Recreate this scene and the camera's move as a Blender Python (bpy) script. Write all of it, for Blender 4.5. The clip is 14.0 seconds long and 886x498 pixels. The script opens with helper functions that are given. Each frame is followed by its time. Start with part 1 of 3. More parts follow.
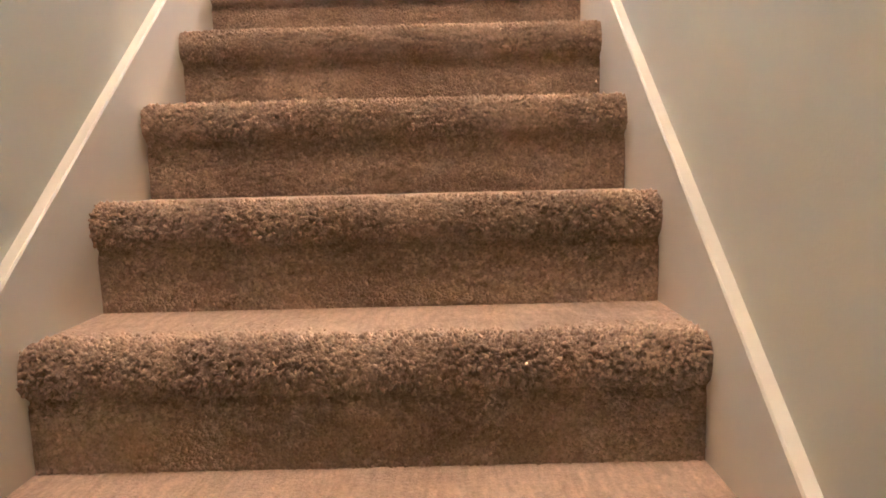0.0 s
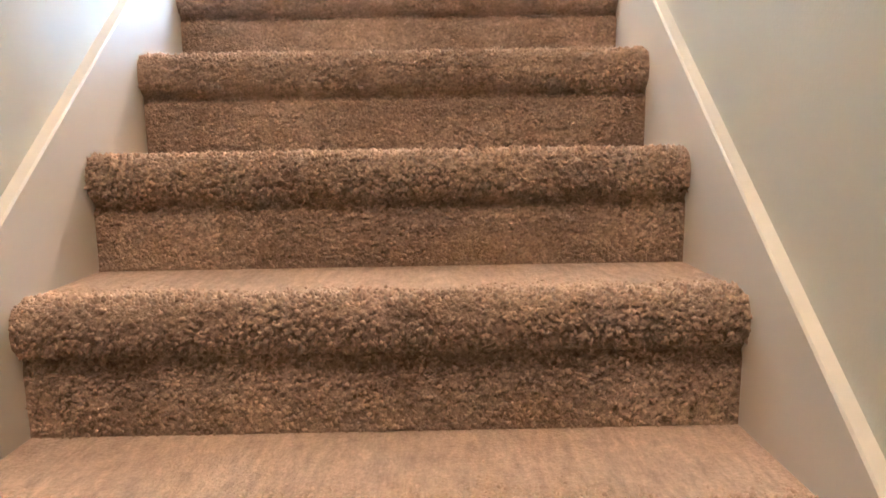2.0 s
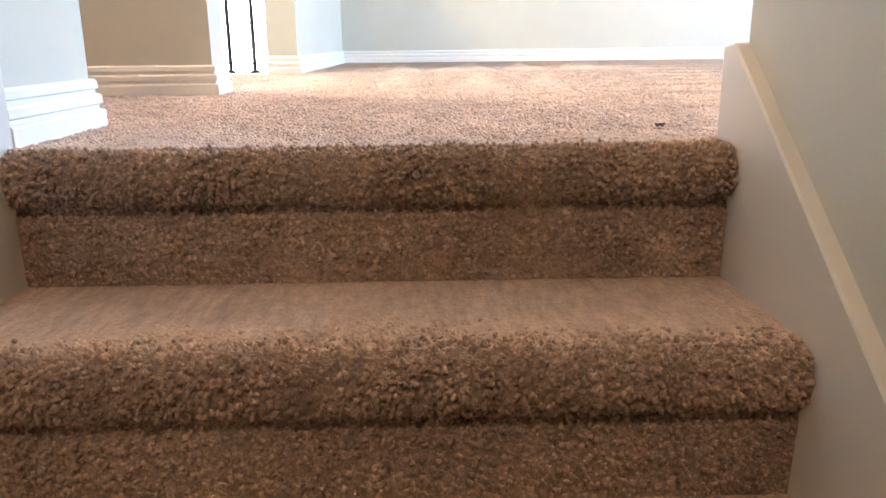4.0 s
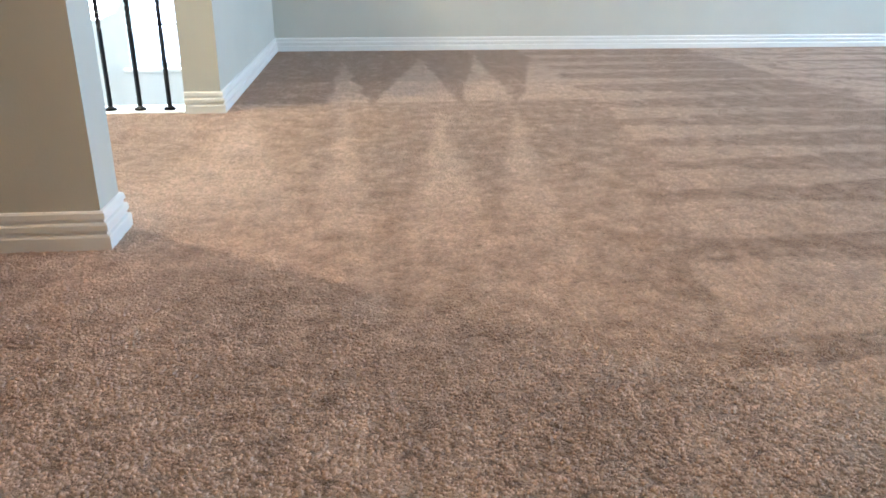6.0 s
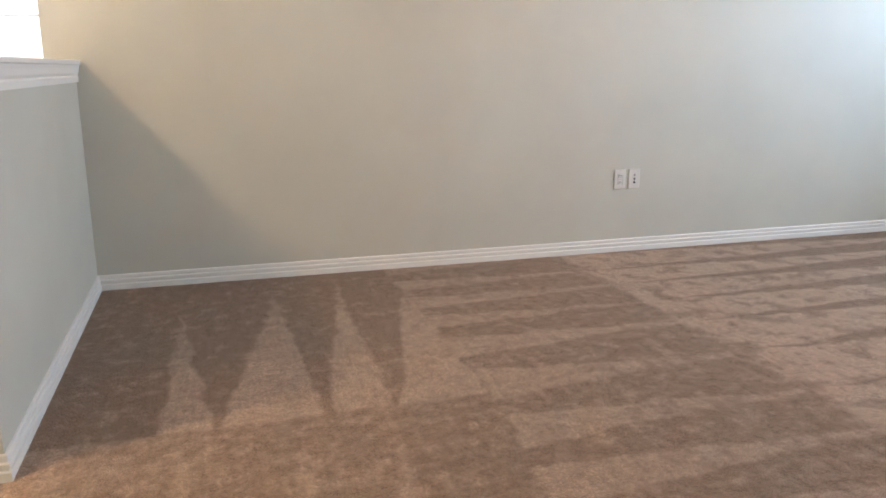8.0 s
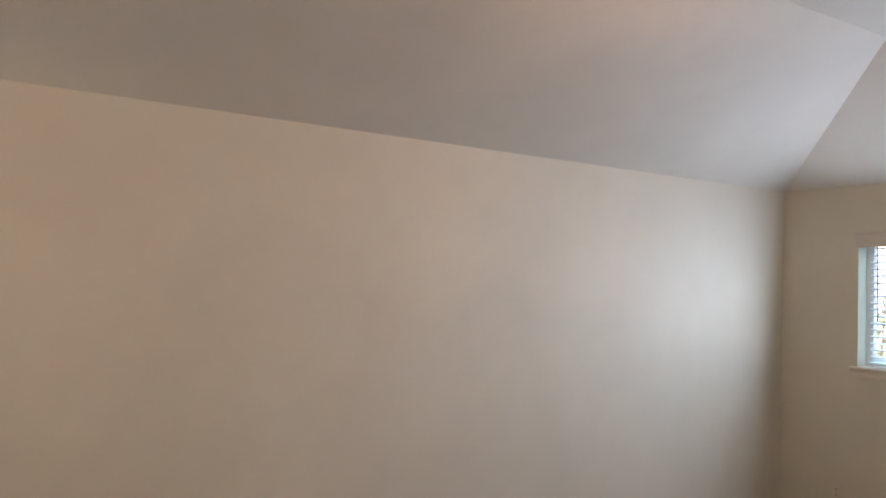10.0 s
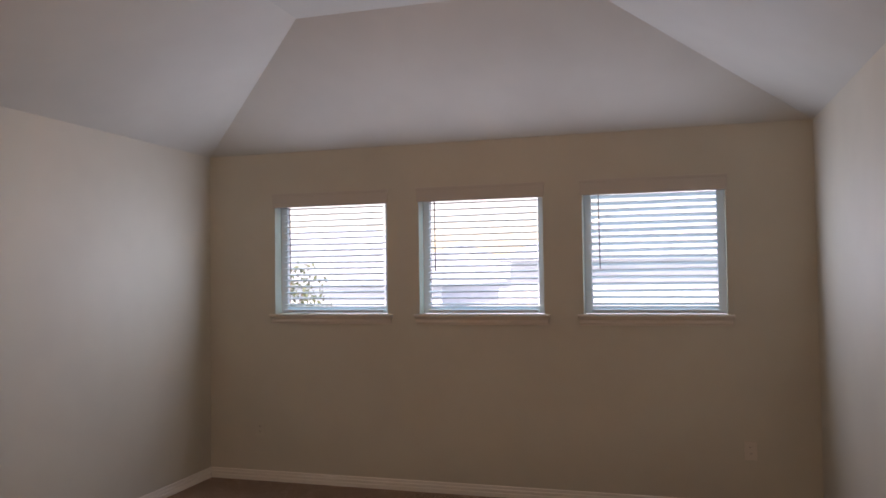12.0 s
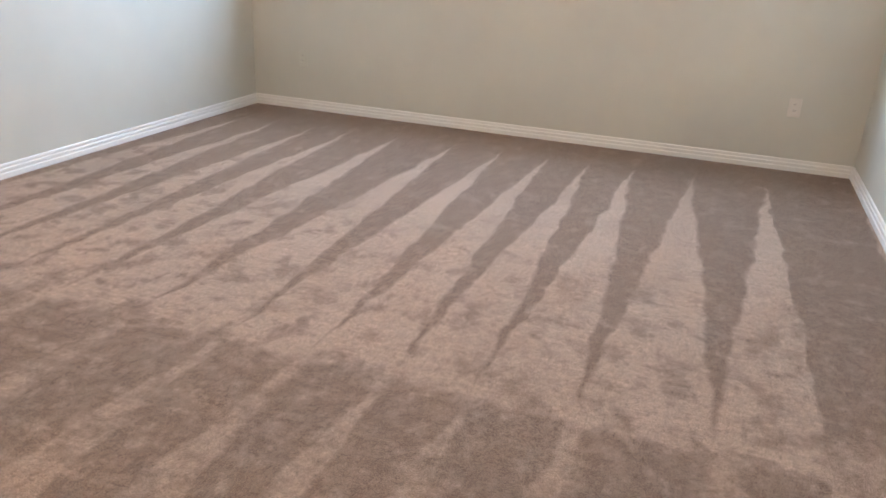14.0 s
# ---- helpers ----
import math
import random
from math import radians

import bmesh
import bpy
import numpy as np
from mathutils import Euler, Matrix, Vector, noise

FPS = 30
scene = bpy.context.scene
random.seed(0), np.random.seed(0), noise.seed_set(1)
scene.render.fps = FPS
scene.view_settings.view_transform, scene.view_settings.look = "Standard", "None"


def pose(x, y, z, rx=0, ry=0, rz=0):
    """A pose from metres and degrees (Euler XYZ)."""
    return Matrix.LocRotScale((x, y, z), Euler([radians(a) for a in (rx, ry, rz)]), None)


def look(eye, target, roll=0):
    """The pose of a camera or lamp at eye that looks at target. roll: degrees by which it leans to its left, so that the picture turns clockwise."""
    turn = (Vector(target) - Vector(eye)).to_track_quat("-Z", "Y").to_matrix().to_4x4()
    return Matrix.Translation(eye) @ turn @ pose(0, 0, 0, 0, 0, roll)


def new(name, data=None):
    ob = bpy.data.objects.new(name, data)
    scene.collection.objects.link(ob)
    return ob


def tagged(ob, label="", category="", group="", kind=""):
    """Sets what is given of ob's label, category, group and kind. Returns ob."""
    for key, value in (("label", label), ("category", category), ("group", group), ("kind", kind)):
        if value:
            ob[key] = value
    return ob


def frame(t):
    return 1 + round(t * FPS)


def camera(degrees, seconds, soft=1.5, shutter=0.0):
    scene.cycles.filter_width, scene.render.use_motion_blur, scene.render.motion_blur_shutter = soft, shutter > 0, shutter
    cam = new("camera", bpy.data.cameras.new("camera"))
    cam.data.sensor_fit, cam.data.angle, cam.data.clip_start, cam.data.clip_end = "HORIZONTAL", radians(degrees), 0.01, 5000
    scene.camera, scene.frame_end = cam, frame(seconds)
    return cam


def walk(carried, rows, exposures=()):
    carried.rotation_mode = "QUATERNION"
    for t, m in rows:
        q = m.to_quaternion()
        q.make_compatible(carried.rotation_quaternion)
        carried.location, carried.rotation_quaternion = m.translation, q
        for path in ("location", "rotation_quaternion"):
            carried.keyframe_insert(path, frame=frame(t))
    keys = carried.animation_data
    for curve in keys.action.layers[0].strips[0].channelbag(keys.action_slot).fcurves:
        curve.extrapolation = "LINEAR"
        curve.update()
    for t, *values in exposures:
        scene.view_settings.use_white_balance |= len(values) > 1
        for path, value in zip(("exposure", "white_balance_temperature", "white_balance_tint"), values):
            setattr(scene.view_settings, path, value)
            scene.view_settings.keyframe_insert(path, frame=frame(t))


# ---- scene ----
cam = camera(60.1, 14.0, soft=1.65)
PATH = [
    (0, (0.122, -2.58, -0.892), (0.11, -0.592, -1.112), -1.4),
    (0.5, (0.097, -2.368, -0.761), (0.065, -0.380, -0.962), -1.9),
    (1, (0.113, -2.128, -0.561), (0.033, -0.152, -0.862), -2.39),
    (1.5, (0.088, -1.932, -0.438), (0.035, 0.044, -0.737), -1.7),
    (2, (0.072, -1.755, -0.365), (0.093, 0.226, -0.64), -0.9),
    (2.2, (0.071, -1.693, -0.317), (0.086, 0.29, -0.583), -1.1),
    (4.3, (0.071, -0.918, 0.194), (0.119, 0.998, -0.378), -0.4),
    (4.5, (0.088, -0.864, 0.23), (0.139, 1.043, -0.372), -0.2),
    (5, (0.102, -0.723, 0.352), (0.164, 1.162, -0.312), 0.3),
    (5.5, (0.058, -0.567, 0.455), (0.103, 1.311, -0.232), -0.6),
    (6, (0.04, -0.395, 0.588), (0.231, 1.462, -0.131), 0.2),
    (6.5, (0.04, -0.184, 0.723), (0.264, 1.674, 0.018), 0.9),
    (7, (0.06, -0.009, 0.89), (0.322, 1.858, 0.223), 0.5),
    (7.5, (0.088, 0.16, 1.018), (0.566, 2.014, 0.44), -0.4),
    (7.7, (0.097, 0.245, 1.074), (0.615, 2.102, 0.543), -0.3),
    (9.8, (0.275, 1.044, 1.868), (1.250, 2.790, 1.880), 1.72),
    (10, (0.269, 0.993, 1.909), (1.332, 2.685, 1.988), 1.83),
    (10.5, (0.173, 1.104, 1.932), (1.590, 2.499, 2.145), 0.63),
    (11, (0.153, 1.064, 1.918), (1.818, 2.155, 2.111), 0.24),
    (11.5, (0.181, 0.975, 1.892), (2.000, 1.796, 2.024), -0.28),
    (12, (0.174, 1.014, 1.683), (2.091, 1.578, 1.747), -0.79),
    (12.5, (0.208, 0.939, 1.644), (2.149, 1.403, 1.509), -1.30),
    (13, (0.217, 0.948, 1.530), (2.138, 1.387, 1.191), -0.57),
    (13.5, (0.192, 1.007, 1.508), (2.050, 1.475, 0.936), 0.88),
    (14, (0.153, 1.015, 1.369), (1.909, 1.617, 0.625), 2.91),
]
walk(cam, [(t, look(eye, target, roll)) for t, eye, target, roll in PATH],
     exposures=[(0, 6.38, 5250, 17), (0.5, 6.3, 5200, 17), (1, 6.15, 5250, 16), (1.5, 6.1, 5300, 15), (2.2, 5.8, 5350, 16), (4.3, 4.42, 5750, 19), (5, 4.12, 5500, 14), (5.5, 3.63, 5450, 13), (6, 3.62, 5460, 13), (6.5, 3.26, 5520, 14),
                (7, 3.15, 5845, 17), (7.7, 3.03, 6370, 22), (9.8, 2.28, 7700, 33), (10.5, 1.8, 7750, 34), (11, 1.63, 7800, 33), (12.5, 1.15, 8400, 45), (13.1, 1.5, 8600, 45), (13.6, 2.5, 7300, 35), (14, 3.3, 6450, 26)])

# world, sun and lamps
SUN_EL, SUN_AZ = 50.0, 238.0
world = bpy.data.worlds.new("sky")
scene.world = world
world.use_nodes = True
wn = world.node_tree
sky = wn.nodes.new("ShaderNodeTexSky")
sky.sky_type, sky.sun_disc = "NISHITA", False
sky.sun_elevation, sky.sun_rotation = radians(SUN_EL), radians(SUN_AZ)
wn.links.new(sky.outputs[0], wn.nodes["Background"].inputs[0])
wn.nodes["Background"].inputs[1].default_value = 0.125


def lamp(name, kind, place, energy, colour, size=0.1, target=None):
    data = bpy.data.lights.new(name, kind)
    data.energy, data.color = energy, colour
    if kind == "SUN":
        data.angle = radians(0.5)
    elif kind == "AREA":
        data.size = size
    else:
        data.shadow_soft_size = size
    ob = new(name, data)
    ob.matrix_world = look(place, target) if target else Matrix.Translation(place)
    return ob


az = radians(SUN_AZ)
sun_from = Vector((math.sin(az) * math.cos(radians(SUN_EL)), math.cos(az) * math.cos(radians(SUN_EL)), math.sin(radians(SUN_EL)))) * 30
lamp("sun", "SUN", tuple(sun_from), 4.0, (1.0, 0.98, 0.95), target=(0, 0, 0))
lamp("stair_light", "POINT", (-0.28, -2.3, 2.45), 3.2, (1.0, 0.68, 0.39), 0.12)
lamp("room_light", "POINT", (2.72, 2.50, 3.20), 7.2, (1.0, 0.62, 0.36), 0.08)
lamp("hall_light", "POINT", (-1.7, 0.77, 2.25), 3.6, (1.0, 0.62, 0.33), 0.12)
lamp("landing_light", "POINT", (-1.70, 2.2, 2.60), 14, (1.0, 0.77, 0.45), 0.05)
lamp("chandelier_light", "POINT", (-1.57, 4.45, 0.49), 4.5, (1.0, 0.97, 0.90), 0.10)
# skylight from the tall foyer window
ob = lamp("foyer_daylight", "AREA", (-1.66, 7.47, 0.78), 17, (0.78, 0.95, 1.0), 1.05, target=(-1.66, 6.0, 0.70))
ob.data.shape, ob.data.size_y = "RECTANGLE", 2.35
# skylight coming in at the three window openings, past the blinds and onto their slats
for y in (3.643, 2.395, 1.12):
    for x, z, tall, power, tone, up in ((5.79, 1.60, 0.42, 3.1, (0.53, 0.76, 1.0), 0.14), (5.79, 2.02, 0.42, 3.1, (0.53, 0.76, 1.0), 0.14),
                                        (5.972, 1.80, 0.84, 1.9, (0.34, 0.78, 1.0), 0.0)):
        ob = lamp("window_daylight", "AREA", (x, y, z), power, tone, 0.92, target=(x - 1.0, y, z + up))
        ob.data.shape, ob.data.size_y = "RECTANGLE", tall


# materials
class Nodes:
    """Short hand for building a node tree."""

    def __init__(self, name):
        self.mat = bpy.data.materials.new(name)
        self.mat.use_nodes = True
        self.tree = self.mat.node_tree
        self.shader = self.tree.nodes["Principled BSDF"]

    def node(self, kind, **inputs):
        n = self.tree.nodes.new(kind)
        for key, value in inputs.items():
            self.put(value, n.inputs[key.replace("_", " ")])
        return n

    def put(self, value, socket):
        if isinstance(value, bpy.types.NodeSocket):
            self.tree.links.new(value, socket)
        else:
            socket.default_value = value

    def maths(self, op, a, b=0.0, c=0.0):
        n = self.tree.nodes.new("ShaderNodeMath")
        n.operation = op
        for value, socket in zip((a, b, c), n.inputs):
            self.put(value, socket)
        return n.outputs[0]

    def mix(self, f, a, b):
        n = self.tree.nodes.new("ShaderNodeMix")
        n.data_type = "RGBA"
        self.put(f, n.inputs[0])
        self.put(a, n.inputs[6])
        self.put(b, n.inputs[7])
        return n.outputs[2]

    def noise(self, scale, detail=4.0, rough=0.6, where=None):
        n = self.node("ShaderNodeTexNoise", Scale=scale, Detail=detail, Roughness=rough)
        self.put(where or self.where(), n.inputs["Vector"])
        return n.outputs["Fac"]

    def where(self):
        n = self.tree.nodes.new("ShaderNodeTexCoord")
        return n.outputs["Object"]

    def range(self, v, a, b, c=0.0, d=1.0):
        n = self.tree.nodes.new("ShaderNodeMapRange")
        for value, socket in zip((v, a, b, c, d), n.inputs):
            self.put(value, socket)
        return n.outputs[0]

    def bump(self, height, strength, distance):
        n = self.node("ShaderNodeBump", Strength=strength, Distance=distance)
        self.put(height, n.inputs["Height"])
        self.put(n.outputs[0], self.shader.inputs["Normal"])

    def set(self, **inputs):
        for key, value in inputs.items():
            self.put(value, self.shader.inputs[key.replace("_", " ")])
        return self.mat


def rgb(r, g, b, k=1.0):
    return (r * k, g * k, b * k, 1.0)


def painted(name, colour, rough, relief, scale=220.0, blotch=0.05):
    n = Nodes(name)
    big = n.range(n.noise(1.3, 3.0), 0.3, 0.7, 1 - blotch, 1 + blotch)
    fine = n.noise(scale, 3.0, 0.55)
    tone = n.mix(1.0, rgb(*colour), rgb(*colour))
    hsv = n.node("ShaderNodeHueSaturation", Color=tone)
    n.put(big, hsv.inputs["Value"])
    n.bump(fine, relief, 0.002)
    return n.set(Base_Color=hsv.outputs[0], Roughness=rough)


def plain(name, colour, rough=0.5, metal=0.0):
    n = Nodes(name)
    grain = n.range(n.noise(35.0, 4.0), 0.3, 0.7, rough - 0.06, rough + 0.06)
    return n.set(Base_Color=rgb(*colour), Roughness=grain, Metallic=metal)


WALL = painted("wall_paint", (0.530, 0.514, 0.436), 0.62, 0.22)
CEILING = painted("ceiling_paint", (0.51, 0.50, 0.447), 0.7, 0.3, 160.0)
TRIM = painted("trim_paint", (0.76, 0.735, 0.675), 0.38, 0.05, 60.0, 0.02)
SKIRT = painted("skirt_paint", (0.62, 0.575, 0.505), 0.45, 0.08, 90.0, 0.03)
FOYER = painted("foyer_paint", (0.60, 0.60, 0.565), 0.6, 0.2)
IRON = plain("black_iron", (0.012, 0.012, 0.013), 0.42, 0.6)
PLASTIC = plain("white_plastic", (0.66, 0.64, 0.58), 0.35)
DARK = plain("dark_slot", (0.03, 0.03, 0.03), 0.6)
# white vinyl with the blue of skylight mixed into its colour
VINYL = plain("window_vinyl", (0.72, 0.77, 0.80), 0.4)
# off-white taken down in the colour, as little light reaches the valance
VALANCE = plain("blind_valance", (0.50, 0.47, 0.42), 0.55)
# white slats, blued in the colour for the shade they hang in
SLAT = plain("blind_slat", (0.66, 0.73, 0.78), 0.42)
CORD = plain("blind_wand", (0.10, 0.10, 0.11), 0.5)

# carpet colours: the sheen of pile swept one way and the other, painted in
# where the vacuum strokes end along the room
STROKES = [0.0, 0.05, 0.611, 1.071, 1.456, 1.753, 2.046, 2.38, 2.74, 3.18, 3.56, 3.86, 4.2, 4.5, 5.0]
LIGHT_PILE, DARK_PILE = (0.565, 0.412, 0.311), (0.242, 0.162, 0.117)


def carpet(name, marks=True, tuft=False, spread=0.25, paleness=(0.15, 0.6), grit=1.0, combed=0.0, clumpy=0.28, bright=1.2, sheen=0.35):
    n = Nodes(name)
    pos = n.tree.nodes.new("ShaderNodeNewGeometry").outputs["Position"]
    xyz = n.node("ShaderNodeSeparateXYZ", Vector=pos)
    wob = n.range(n.noise(1.6, 2.0, 0.5, pos), 0.0, 1.0, -0.16, 0.16)
    wob2 = n.range(n.noise(4.5, 2.0, 0.5, pos), 0.0, 1.0, -0.05, 0.05)
    x = n.maths("ADD", xyz.outputs[0], wob2)
    y = xyz.outputs[1]

    def near(v, edge, soft=0.02):
        return n.range(v, edge - soft, edge + soft)

    def stroke(tip_x, tip_y, left, right, base, soft=0.012):
        """A swept triangle from its base line up to its tip; below the base it goes on widening."""
        rise = tip_y - base
        a = n.maths("SUBTRACT", x, n.maths("MULTIPLY_ADD", y, (tip_x - left) / rise, left - base * (tip_x - left) / rise))
        b = n.maths("SUBTRACT", n.maths("MULTIPLY_ADD", y, (tip_x - right) / rise, right - base * (tip_x - right) / rise), x)
        return n.range(n.maths("MINIMUM", a, b), -soft, soft)

    def wedge(across, pitch, shift, along, tip, base, low, high, soft=0.09):
        f = n.maths("FRACT", n.maths("ADD", n.maths("DIVIDE", across, pitch), shift))
        tri = n.maths("MULTIPLY", n.maths("ABSOLUTE", n.maths("SUBTRACT", f, 0.5)), 2.0)
        wide = n.range(along, tip, base, low, high)
        return n.range(n.maths("SUBTRACT", wide, tri), -soft, soft)

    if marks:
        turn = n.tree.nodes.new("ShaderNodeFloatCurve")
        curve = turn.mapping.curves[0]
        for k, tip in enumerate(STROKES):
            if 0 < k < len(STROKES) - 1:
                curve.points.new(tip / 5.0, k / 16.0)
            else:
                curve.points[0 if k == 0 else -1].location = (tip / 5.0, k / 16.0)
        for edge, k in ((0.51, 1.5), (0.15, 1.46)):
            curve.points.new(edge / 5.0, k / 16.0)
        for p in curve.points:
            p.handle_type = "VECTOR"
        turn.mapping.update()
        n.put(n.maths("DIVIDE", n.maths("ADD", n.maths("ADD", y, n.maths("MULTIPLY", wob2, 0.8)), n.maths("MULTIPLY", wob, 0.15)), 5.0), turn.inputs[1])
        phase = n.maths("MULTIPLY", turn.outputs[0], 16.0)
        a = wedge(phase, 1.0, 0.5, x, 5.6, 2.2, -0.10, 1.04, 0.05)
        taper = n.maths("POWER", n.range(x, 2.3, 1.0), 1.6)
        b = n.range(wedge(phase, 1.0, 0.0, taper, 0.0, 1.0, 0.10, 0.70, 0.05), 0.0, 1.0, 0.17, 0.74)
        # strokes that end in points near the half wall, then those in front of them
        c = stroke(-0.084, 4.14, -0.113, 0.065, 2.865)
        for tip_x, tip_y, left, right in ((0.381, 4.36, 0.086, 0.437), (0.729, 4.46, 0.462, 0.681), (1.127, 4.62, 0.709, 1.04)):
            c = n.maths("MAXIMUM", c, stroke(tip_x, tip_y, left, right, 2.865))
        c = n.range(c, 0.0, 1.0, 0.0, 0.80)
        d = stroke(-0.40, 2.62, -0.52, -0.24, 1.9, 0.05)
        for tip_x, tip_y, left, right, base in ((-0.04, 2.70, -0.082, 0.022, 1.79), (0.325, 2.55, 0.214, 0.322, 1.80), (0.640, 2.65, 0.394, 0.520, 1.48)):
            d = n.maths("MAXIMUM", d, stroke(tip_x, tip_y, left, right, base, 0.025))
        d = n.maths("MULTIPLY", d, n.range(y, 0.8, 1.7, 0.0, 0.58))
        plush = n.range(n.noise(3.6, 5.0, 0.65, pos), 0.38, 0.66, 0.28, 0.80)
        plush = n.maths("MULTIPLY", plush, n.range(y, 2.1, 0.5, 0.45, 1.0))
        # paler to the west; left out further south, to keep the hall's shade dark
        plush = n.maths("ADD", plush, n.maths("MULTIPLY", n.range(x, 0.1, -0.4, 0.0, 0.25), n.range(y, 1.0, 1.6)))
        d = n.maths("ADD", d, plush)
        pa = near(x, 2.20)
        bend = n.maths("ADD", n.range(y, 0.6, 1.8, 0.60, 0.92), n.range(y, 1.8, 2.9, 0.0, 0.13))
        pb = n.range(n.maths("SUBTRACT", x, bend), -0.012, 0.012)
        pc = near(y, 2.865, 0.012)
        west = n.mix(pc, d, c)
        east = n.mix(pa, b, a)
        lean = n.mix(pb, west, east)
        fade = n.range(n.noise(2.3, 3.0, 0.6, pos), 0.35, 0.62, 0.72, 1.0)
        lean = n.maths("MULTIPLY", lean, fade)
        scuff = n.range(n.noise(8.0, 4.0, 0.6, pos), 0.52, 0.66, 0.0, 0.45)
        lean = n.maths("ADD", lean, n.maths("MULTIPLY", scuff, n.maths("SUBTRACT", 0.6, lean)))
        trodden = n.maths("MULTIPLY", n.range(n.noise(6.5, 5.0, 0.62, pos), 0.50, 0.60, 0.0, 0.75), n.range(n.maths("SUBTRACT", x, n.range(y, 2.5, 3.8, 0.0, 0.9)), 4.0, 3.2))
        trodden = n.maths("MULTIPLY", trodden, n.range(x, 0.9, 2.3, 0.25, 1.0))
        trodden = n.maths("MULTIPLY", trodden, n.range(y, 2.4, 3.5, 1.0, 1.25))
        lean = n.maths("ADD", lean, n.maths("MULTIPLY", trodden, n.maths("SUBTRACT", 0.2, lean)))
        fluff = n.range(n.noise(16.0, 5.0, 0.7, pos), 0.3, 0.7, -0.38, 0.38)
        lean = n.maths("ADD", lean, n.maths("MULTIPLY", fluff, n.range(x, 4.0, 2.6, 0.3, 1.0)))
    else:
        lean = n.range(n.noise(4.0, 4.0, 0.6, pos), 0.35, 0.65, *paleness)
    # how the leaning pile catches light is mixed into the base colour
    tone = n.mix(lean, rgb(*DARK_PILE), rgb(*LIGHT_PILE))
    if tuft:
        pick = n.tree.nodes.new("ShaderNodeNewGeometry").outputs["Random Per Island"]
        gain = n.range(pick, 0.0, 1.0, bright - spread, bright + spread)
        clump = n.noise(60.0, 4.0, 0.75, pos)
        gain = n.maths("MULTIPLY", gain, n.range(clump, 0.3, 0.68, 1.0 - clumpy, 1.0 + 0.6 * clumpy))
    else:
        grain = n.noise(170.0, 3.0, 0.75, pos)
        mid = n.noise(48.0, 4.0, 0.75, pos)
        gain = n.maths("MULTIPLY", n.range(grain, 0.25, 0.75, 1 - 0.45 * grit, 1 + 0.30 * grit), n.range(mid, 0.3, 0.7, 1 - 0.22 * grit, 1 + 0.22 * grit))
        if combed:
            comb = n.node("ShaderNodeVectorMath", Vector=pos)
            comb.operation = "MULTIPLY"
            comb.inputs[1].default_value = (1.0, 0.22, 0.4)
            gain = n.maths("MULTIPLY", gain, n.range(n.noise(75.0, 4.0, 0.75, comb.outputs[0]), 0.3, 0.7, 1 - combed, 1 + combed))
        n.bump(n.maths("ADD", grain, n.maths("MULTIPLY", mid, 0.6)), 0.9 * grit, 0.012)
    if marks:
        # fine combing along the vacuum's way, and the shade in small trodden dents as darker colour
        for stretch, size, low, high, least, most in (((1.0, 0.10, 1.0), 55.0, 0.3, 0.7, 0.88, 1.10), ((1.0, 2.4, 1.0), 24.0, 0.60, 0.70, 1.0, 0.66)):
            way = n.node("ShaderNodeVectorMath", Vector=pos)
            way.operation = "MULTIPLY"
            way.inputs[1].default_value = stretch
            gain = n.maths("MULTIPLY", gain, n.range(n.noise(size, 3.0, 0.6, way.outputs[0]), low, high, least, most))
    hsv = n.node("ShaderNodeHueSaturation", Color=tone)
    n.put(gain, hsv.inputs["Value"])
    n.shader.inputs["Sheen Weight"].default_value = sheen
    n.shader.inputs["Sheen Tint"].default_value = rgb(1.0, 0.80, 0.64)
    n.shader.inputs["Specular IOR Level"].default_value = 0.1
    return n.set(Base_Color=hsv.outputs[0], Roughness=0.95)


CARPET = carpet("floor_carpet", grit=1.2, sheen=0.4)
STAIR_CARPET = carpet("stair_carpet", marks=False, paleness=(0.15, 0.6))
# paler copy of the stair carpet: light from above put into the tread colour
LIT_TREAD = carpet("lit_tread", marks=False, paleness=(0.72, 1.05), grit=0.55, combed=0.28)
LIT_TUFT = carpet("lit_tufts", marks=False, tuft=True, spread=0.14, clumpy=0.2, paleness=(0.6, 0.95))
TUFT = carpet("stair_tufts", marks=False, tuft=True, spread=0.22, clumpy=0.34, paleness=(0.15, 0.6))
FLOOR_TUFT = carpet("floor_tufts", tuft=True, spread=0.06, clumpy=0.12, bright=1.24, sheen=0.6)


def glass(name):
    n = Nodes(name)
    clear = n.tree.nodes.new("ShaderNodeBsdfTransparent")
    shine = n.node("ShaderNodeBsdfGlossy", Roughness=0.02)
    mixed = n.tree.nodes.new("ShaderNodeMixShader")
    fres = n.node("ShaderNodeFresnel", IOR=1.45)
    n.put(fres.outputs[0], mixed.inputs[0])
    n.put(clear.outputs[0], mixed.inputs[1])
    n.put(shine.outputs[0], mixed.inputs[2])
    n.put(mixed.outputs[0], n.tree.nodes["Material Output"].inputs[0])
    return n.mat


GLASS = glass("window_glass")


def glowing(name, colour, strength):
    n = Nodes(name)
    return n.set(Base_Color=rgb(0.8, 0.78, 0.72), Emission_Color=rgb(*colour), Emission_Strength=strength, Roughness=0.3)


# mesh helpers
def link(name, bm, material, parent=None, label="", smooth=False):
    data = bpy.data.meshes.new(name)
    bmesh.ops.recalc_face_normals(bm, faces=bm.faces)
    bm.to_mesh(data)
    bm.free()
    data.materials.append(material)
    if smooth:
        data.shade_smooth()
    ob = new(name, data)
    if parent:
        ob.parent = parent
    return tagged(ob, label)


